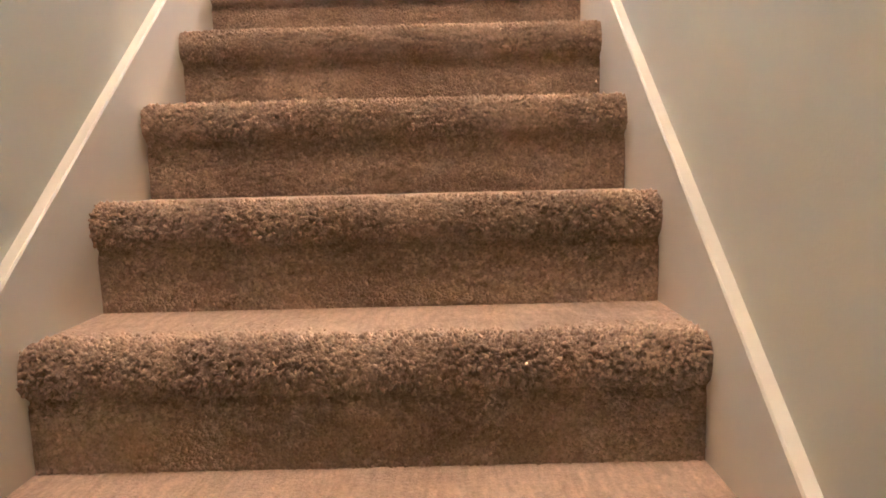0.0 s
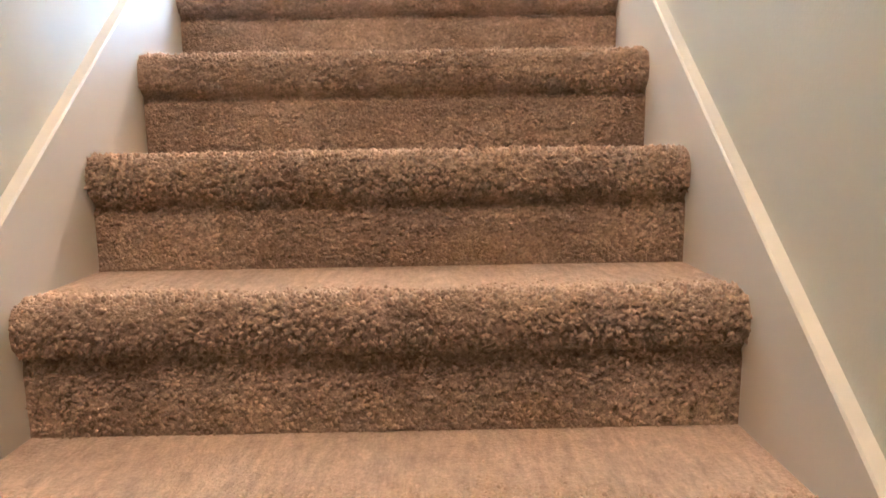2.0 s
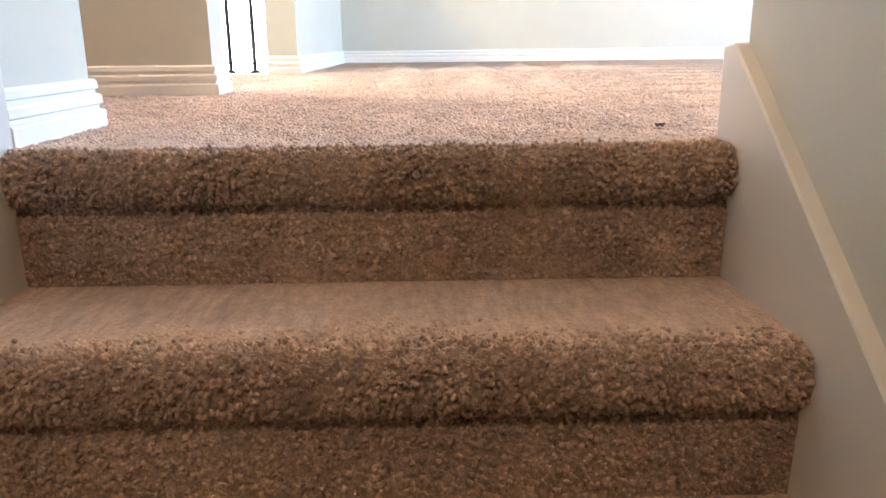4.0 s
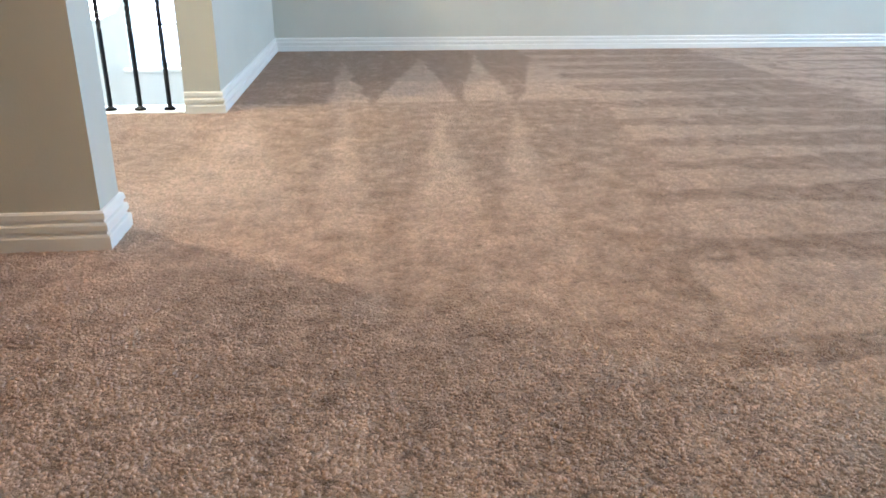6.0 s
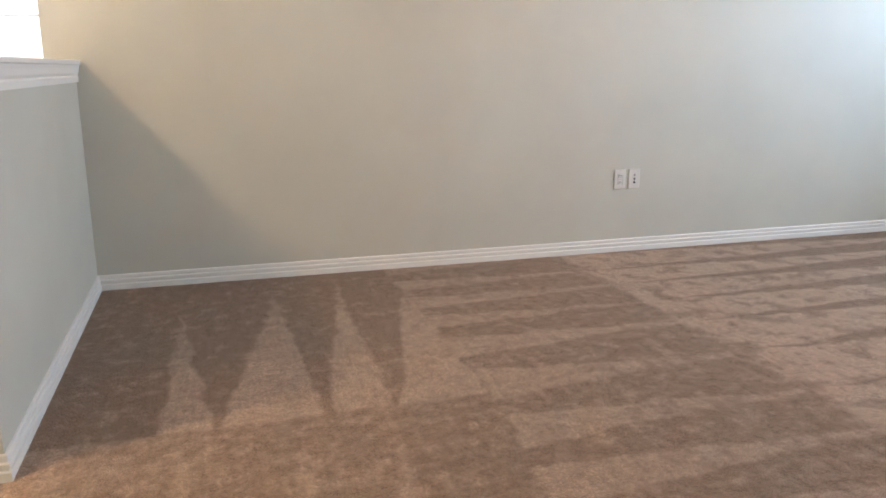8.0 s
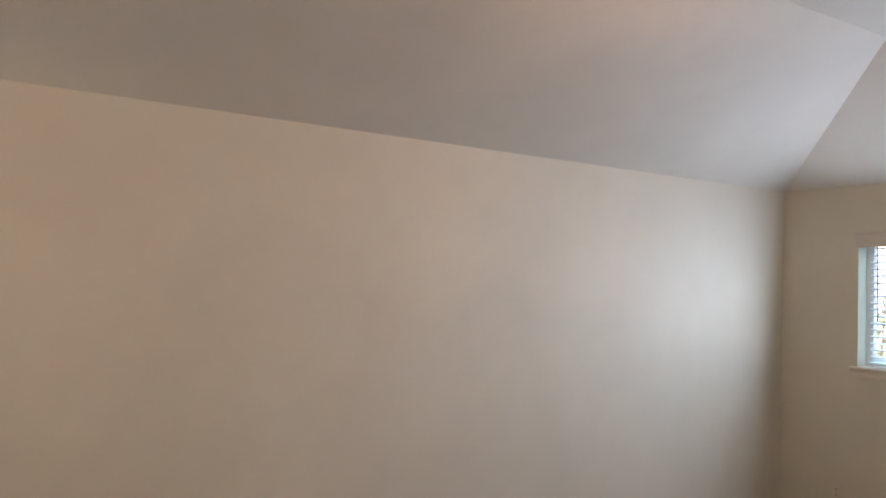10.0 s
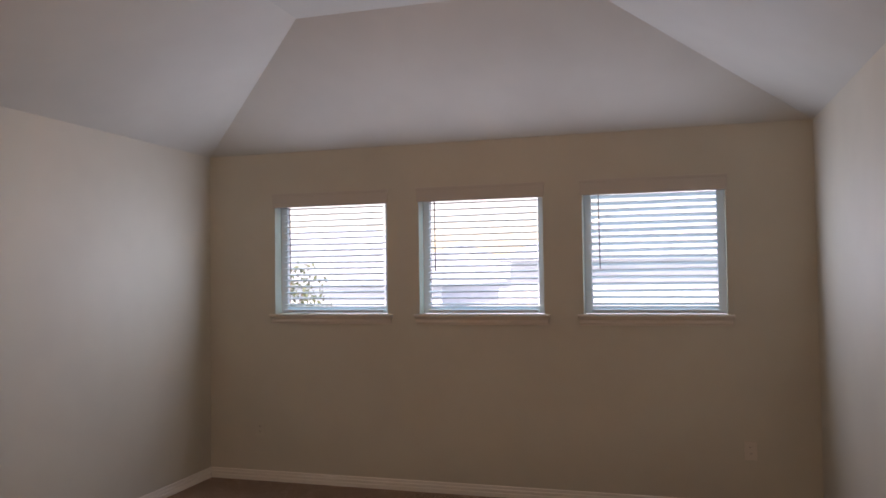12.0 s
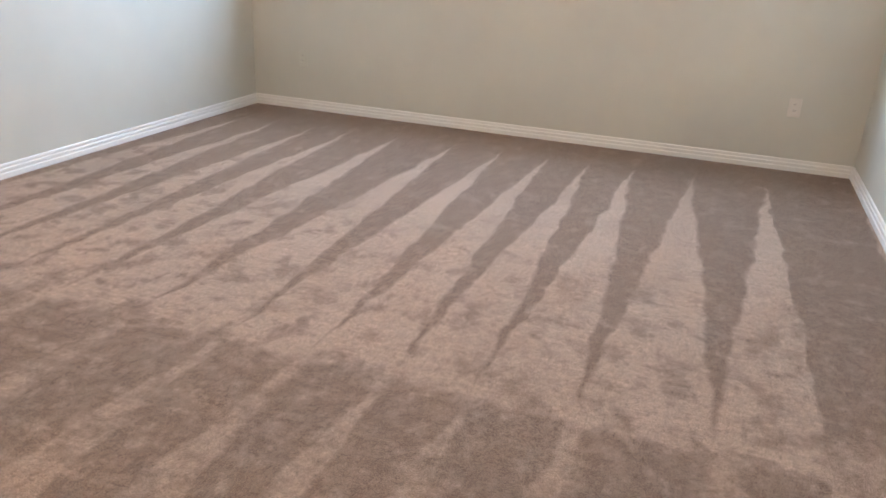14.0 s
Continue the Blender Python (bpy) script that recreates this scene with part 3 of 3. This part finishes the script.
# foyer beyond the railing
FY, FX = 7.5, -4.4
bm = bmesh.new()
WX0, WX1, WZ0, WZ1 = -2.22, -1.10, -0.47, 2.0
LZ0, LZ1 = -2.5, -1.12
LX0, LX1 = -2.50, -1.98
box(bm, FX, LX0, FY, FY + 0.15, LOW, EAVE)
box(bm, LX0, WX0, FY, FY + 0.15, LZ1, EAVE)
box(bm, LX0, LX1, FY, FY + 0.15, LOW, LZ0)
box(bm, LX1, WEST, FY, FY + 0.15, LOW, LZ1)
box(bm, WX0, WEST, FY, FY + 0.15, LZ1, WZ0)
box(bm, WX1, WEST, FY, FY + 0.15, WZ0, EAVE)
box(bm, WX0, WX1, FY, FY + 0.15, WZ1, EAVE)
structure("wall_foyer_north", bm, FOYER, "pale painted two-storey foyer wall", "wall")
bm = bmesh.new()
box(bm, FX - 0.15, FX, 2.70, FY + 0.15, LOW, EAVE)
structure("wall_foyer_west", bm, FOYER, "pale painted two-storey foyer wall", "wall")
bm = bmesh.new()
box(bm, WEST - T, WEST, NORTH + T, FY, LOW, EAVE)
box(bm, WEST - T, WEST, 2.86, NORTH + T, LOW, -0.25)
structure("wall_foyer_east", bm, FOYER, "pale painted two-storey foyer wall", "wall")
bm = bmesh.new()
box(bm, FX, WEST - T, 2.70, 2.86, LOW, -0.25)
structure("wall_foyer_south", bm, FOYER, "pale painted wall below the balcony", "wall")
bm = bmesh.new()
box(bm, FX - 0.15, WEST, 2.70, FY + 0.15, LOW - 0.2, LOW)
structure("floor_foyer", bm, plain("foyer_tile", (0.45, 0.40, 0.33), 0.35), "pale tiled foyer floor", "floor")
bm = bmesh.new()
box(bm, FX - 0.15, WEST - T, 1.20, FY + 0.15, EAVE, EAVE + 0.15)
structure("ceiling_foyer", bm, CEILING, "pale flat foyer ceiling", "ceiling")
for k, (x0, x1, z0, z1) in enumerate(((WX0, WX1, WZ0, WZ1), (LX0, LX1, LZ0, LZ1)), 4):
    win = tagged(new("window_%d" % k), "tall white foyer window with muntins", "window", kind="structure")
    w = 0.05
    bm = bmesh.new()
    y0, y1 = FY + 0.05, FY + 0.11
    box(bm, x0, x0 + w, y0, y1, z0, z1)
    box(bm, x1 - w, x1, y0, y1, z0, z1)
    box(bm, x0 + w, x1 - w, y0, y1, z0, z0 + w)
    box(bm, x0 + w, x1 - w, y0, y1, z1 - w, z1)
    part("window_frame", bm, VINYL, win)
    step = (z1 - z0) / max(2, round((z1 - z0) / 0.42))
    z = z0 + step
    while z < z1 - 0.1:
        bm = bmesh.new()
        box(bm, x0 + w, x1 - w, y0 + 0.015, y0 + 0.04, z - 0.011, z + 0.011)
        part("muntin", bm, VINYL, win)
        z += step
    bm = bmesh.new()
    box(bm, (x0 + x1) / 2 - 0.011, (x0 + x1) / 2 + 0.011, y0 + 0.012, y0 + 0.038, z0 + w, z1 - w)
    part("muntin", bm, VINYL, win)
    bm = bmesh.new()
    box(bm, x0 + w, x1 - w, y0 + 0.025, y0 + 0.030, z0 + w, z1 - w)
    part("pane", bm, GLASS, win).visible_shadow = False
    part("window_sill", rounded_box(x0 - 0.06, x1 + 0.06, FY - 0.05, FY + 0.05, z0 - 0.03, z0 + 0.004, 0.006), TRIM, win)

# bowl chandelier
chandelier = tagged(new("chandelier"), "white glass bowl chandelier hanging in the foyer", "chandelier")
chandelier.location = (-1.57, 4.45, 0.215)
bm = bmesh.new()
lathe(bm, [(0.001, 0.0), (0.09, 0.012), (0.16, 0.045), (0.205, 0.095), (0.222, 0.15), (0.212, 0.15), (0.195, 0.098), (0.15, 0.052), (0.08, 0.022), (0.001, 0.012)], 36)
part("bowl", bm, glowing("bowl_glass", (1.0, 0.95, 0.88), 1.2), chandelier, "glowing white glass bowl", smooth=True)
bm = bmesh.new()
rod(bm, (0, 0, 0.02), (0, 0, 0.75), 0.011, 12)
part("stem", bm, plain("brushed_nickel", (0.55, 0.50, 0.45), 0.3, 1.0), chandelier)
nickel = bpy.data.materials["brushed_nickel"]
for q in range(3):
    bm = bmesh.new()
    a = q * math.tau / 3 + 0.5
    bend = [0.02 + 0.19 * (k / 8) ** 2 for k in range(9)]
    tube(bm, [(w * math.cos(a), w * math.sin(a), 0.62 - 0.47 * k / 8) for k, w in enumerate(bend)], 0.007)
    part("arm", bm, nickel, chandelier)
bm = bmesh.new()
rod(bm, (0, 0, 0.75), (0, 0, EAVE - 0.25), 0.004, 8)
part("chain", bm, nickel, chandelier)
bm = bmesh.new()
lathe(bm, [(0.0, EAVE - 0.30), (0.03, EAVE - 0.295), (0.065, EAVE - 0.26), (0.065, EAVE - 0.25), (0.0, EAVE - 0.25)], 20)
part("canopy", bm, nickel, chandelier, smooth=True)

# outside: ground, houses and a small tree past the windows
bm = bmesh.new()
bmesh.ops.create_grid(bm, x_segments=2, y_segments=2, size=1500)
n = Nodes("lawn")
n.bump(n.noise(30.0), 0.5, 0.05)
# ground colour raised and blued in place of brighter, bluer outdoor light
hsv = n.node("ShaderNodeHueSaturation", Color=rgb(0.44, 0.50, 0.52))
n.put(n.range(n.noise(0.3, 5.0), 0.3, 0.7, 0.7, 1.4), hsv.inputs["Value"])
ground = structure("ground", bm, n.set(Base_Color=hsv.outputs[0], Roughness=0.9), "paving and dry lawn outside, paled and blued for outdoor light", "ground")
ground.location.z = LOW - 0.35
# wall and roof paint shifted to blue, standing in for bluer skylight
BRICK = painted("house_wall", (0.68, 0.78, 0.83), 0.8, 0.3, 30.0, 0.06)
SHINGLE = painted("roof_shingle", (0.34, 0.43, 0.49), 0.85, 0.5, 14.0, 0.1)


def house(x, y, w, d, eave, ridge):
    root = tagged(new("house"), "pale house with blue skylight in its paint and a grey shingle hip roof", "house", "neighbouring houses")
    root.location = (x, y, LOW - 0.35)
    bm = bmesh.new()
    box(bm, -w / 2, w / 2, -d / 2, d / 2, 0, eave)
    part("wall", bm, BRICK, root)
    bm = bmesh.new()
    o = 0.45
    low = [bm.verts.new((sx * (w / 2 + o), sy * (d / 2 + o), eave)) for sx, sy in ((-1, -1), (1, -1), (1, 1), (-1, 1))]
    r = max(0.3, d / 2 - w / 2)
    top = [bm.verts.new((0, s * r, ridge)) for s in (-1, 1)]
    bm.faces.new((low[0], low[1], top[0]))
    bm.faces.new((low[1], low[2], top[1], top[0]))
    bm.faces.new((low[2], low[3], top[1]))
    bm.faces.new((low[3], low[0], top[0], top[1]))
    bm.faces.new(low[::-1])
    part("roof", bm, SHINGLE, root)
    for yy in (-d * 0.28, d * 0.05, d * 0.3):
        bm = bmesh.new()
        box(bm, -w / 2 - 0.04, -w / 2 + 0.05, yy - 0.5, yy + 0.5, 1.0, 2.3)
        win = part("window", bm, VINYL, root)
        bm = bmesh.new()
        box(bm, -w / 2 - 0.05, -w / 2 - 0.03, yy - 0.43, yy + 0.43, 1.07, 2.23)
        part("pane", bm, plain("far_glass", (0.05, 0.06, 0.07), 0.1), win)


house(36, 17.5, 11, 15, 4.2, 7.1)
house(58, 16.5, 12, 12, 4.2, 7.0)
house(26, -3.4, 11, 17, 5.0, 7.9)

tree = tagged(new("tree"), "small young garden tree with thin green leaves", "tree")
tree.location = (17.0, 9.9, LOW - 0.35)
tree.scale = (1.45, 1.45, 1.45)
BARK = painted("bark", (0.16, 0.12, 0.09), 0.9, 0.6, 40.0, 0.2)
LEAF = painted("leaf", (0.10, 0.15, 0.08), 0.6, 0.2, 20.0, 0.3)
bm = bmesh.new()
rod(bm, (0, 0, 0), (0.05, 0.05, 1.9), 0.07, 9, 0.045)
tips = []
for k in range(9):
    a, z = k * 2.4, 1.2 + 0.13 * k
    tip = Vector((0.7 * math.cos(a) * (1 - k * 0.05), 0.7 * math.sin(a) * (1 - k * 0.05), z + 0.95))
    rod(bm, (0.03, 0.03, z), tip, 0.03, 6, 0.008)
    tips.append((Vector((0.03, 0.03, z)), tip))
part("trunk", bm, BARK, tree)
bm = bmesh.new()
for k in range(900):
    a, b = tips[k % len(tips)]
    p = a.lerp(b, random.uniform(0.35, 1.15)) + Vector((random.gauss(0, 0.17), random.gauss(0, 0.17), random.gauss(0, 0.14)))
    m = Matrix.Translation(p) @ Euler((random.uniform(0, 6), random.uniform(0, 6), random.uniform(0, 6))).to_matrix().to_4x4()
    s = random.uniform(0.04, 0.075)
    q = [bm.verts.new(m @ Vector(c)) for c in ((-s, 0, 0), (0, -s * 0.45, 0.008), (s, 0, 0), (0, s * 0.45, 0.008))]
    bm.faces.new(q)
part("crown", bm, LEAF, tree)


# carpet pile near the path, as real tufts
def clumps(u, v, wide, long, seed):
    """For points of a sheet: the way to the middle of the clump that each belongs to, in clump widths, and how far that is."""
    rng = np.random.default_rng(seed)
    jitter = rng.uniform(0.0, 1.0, (2, 4096))
    p, q = u / wide, v / long
    i, j = np.floor(p).astype(int), np.floor(q).astype(int)
    best, du, dv = np.full(len(u), 9.0), np.zeros(len(u)), np.zeros(len(u))
    for a in (-1, 0, 1):
        for b in (-1, 0, 1):
            key = ((i + a) * 73 + (j + b) * 1031) % 4096
            x, y = i + a + jitter[0, key] - p, j + b + jitter[1, key] - q
            far = np.hypot(x, y)
            near = far < best
            best, du, dv = np.where(near, far, best), np.where(near, x, du), np.where(near, y, dv)
    return du, dv, best


def tufts(name, points, normals, height, material, parent, label, lean=(0, 0, 0), seed=1, pull=0.0, wild=0.22):
    rng = np.random.default_rng(seed)
    n = len(points)
    nrm = normals / np.linalg.norm(normals, axis=1)[:, None]
    tip = nrm + rng.normal(0, wild, (n, 3)) + np.array(lean) + pull
    tip /= np.linalg.norm(tip, axis=1)[:, None]
    h = np.broadcast_to(height, n)[:, None] * rng.uniform(0.65, 1.25, n)[:, None]
    side = np.cross(nrm, rng.normal(0, 1, (n, 3)))
    side /= np.linalg.norm(side, axis=1)[:, None]
    other = np.cross(nrm, side)
    r = TUFT_R * rng.uniform(0.8, 1.3, n)[:, None]
    base = points - nrm * 0.002
    ring = [base + r * (math.cos(a) * side + math.sin(a) * other) for a in (0, math.tau / 3, 2 * math.tau / 3)]
    mid = [q + tip * h * 0.6 + (q - base) * 0.25 for q in ring]
    top = base + tip * h
    verts = np.stack(ring + mid + [top], axis=1).reshape(-1, 3)
    k = np.arange(n)[:, None] * 7
    quads = np.concatenate([k + np.array(q) for q in ((0, 1, 4, 3), (1, 2, 5, 4), (2, 0, 3, 5))])
    tris = np.concatenate([k + np.array(q) for q in ((3, 4, 6), (4, 5, 6), (5, 3, 6))])
    data = bpy.data.meshes.new(name)
    data.from_pydata(verts.tolist(), [], quads.tolist() + tris.tolist())
    data.materials.append(material)
    data.shade_smooth()
    ob = new(name, data)
    if parent:
        ob.parent = parent
    return tagged(ob, label, kind="stuff")


TUFT_R, PITCH = 0.0029, 0.0056
rng = np.random.default_rng(4)
for i in range(0, 8):
    line = np.array(carpet_line(i))
    seg = np.diff(line, axis=0)
    length = np.linalg.norm(seg, axis=1)
    total = length.sum()
    n = int(total * 2 * HALF / PITCH ** 2)
    s = rng.uniform(0, total, n)
    ends = np.cumsum(length)
    k = np.clip(np.searchsorted(ends, s), 0, len(seg) - 1)
    f = (s - (ends[k] - length[k])) / length[k]
    flat = k == len(seg) - 1
    back = np.where(flat, f * length[k], 0.0)
    x = rng.uniform(-HALF + 0.002, HALF - 0.002, n)
    reach = 0.050 + 0.018 * np.sin(x * 9 + i * 1.7) + 0.012 * np.sin(x * 23 + i)
    keep = (rng.uniform(0, 1, n) < np.exp(-(back / reach) ** 2)) & (k != 3)
    x, k, f, back, n = x[keep], k[keep], f[keep], back[keep], int(keep.sum())
    yz = line[k] + seg[k] * f[:, None]
    d = seg[k] / length[k][:, None]
    pts = np.stack([x, yz[:, 0], yz[:, 1]], axis=1)
    nrm = np.stack([np.zeros(n), -d[:, 1], d[:, 0]], axis=1)
    # tufts further back on the tread carry that painted light too
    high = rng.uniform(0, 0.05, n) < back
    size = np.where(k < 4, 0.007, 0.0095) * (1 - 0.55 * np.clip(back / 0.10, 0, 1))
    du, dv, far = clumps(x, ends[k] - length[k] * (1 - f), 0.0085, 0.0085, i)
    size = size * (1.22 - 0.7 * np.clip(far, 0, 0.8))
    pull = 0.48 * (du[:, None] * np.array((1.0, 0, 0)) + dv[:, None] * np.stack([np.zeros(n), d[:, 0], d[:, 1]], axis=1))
    for pick, material in ((~high, TUFT), (high, LIT_TUFT)):
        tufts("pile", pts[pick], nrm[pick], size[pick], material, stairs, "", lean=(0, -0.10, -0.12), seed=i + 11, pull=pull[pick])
n = 190000
pts = np.stack([rng.uniform(-1.1, 1.7, n), 0.03 + 3.4 * rng.uniform(0, 1, n) ** 1.9, np.zeros(n)], axis=1)
keep = (pts[:, 0] < 0.47) | (pts[:, 1] > 0.075)
keep &= (pts[:, 0] < 0.55) | (rng.uniform(0, 1, n) > (pts[:, 0] - 0.55) / 1.1)
keep &= (pts[:, 0] > WEST + 0.016) | ((pts[:, 1] > 0.362) & (pts[:, 1] < 1.184)) | ((pts[:, 1] > 1.346) & (pts[:, 1] < 2.695))
pts = pts[keep]
du, dv, far = clumps(pts[:, 0], pts[:, 1], 0.009, 0.020, 21)
dimple = clumps(pts[:, 0] + 0.01 * np.sin(pts[:, 1] * 40), pts[:, 1], 0.075, 0.045, 22)[2]
high = 0.0055 * (1.1 - 0.35 * np.clip(far, 0, 0.8)) * np.clip(0.25 + dimple * 4.0, 0.25, 1.0)
pull = 0.18 * np.stack([du, dv, np.zeros(len(pts))], axis=1)
tagged(tufts("carpet_pile", pts, np.tile((0.0, 0.0, 1.0), (len(pts), 1)), high, FLOOR_TUFT, None, "soft beige carpet pile on the landing floor", lean=(0.0, 0.25, 0.0), seed=3, pull=pull, wild=0.11), category="carpet")

# a speck of dark lint left on the landing
bm = bmesh.new()
tube(bm, [(0.437 + 0.0018 * (k - 4), 0.181 + 0.002 * math.sin(k * 0.9), 0.0100 + 0.002 * math.cos(k * 1.7)) for k in range(9)], 0.0018, 6)
tagged(link("lint", bm, DARK), "tiny dark lint fibre lying on the carpet", "lint")
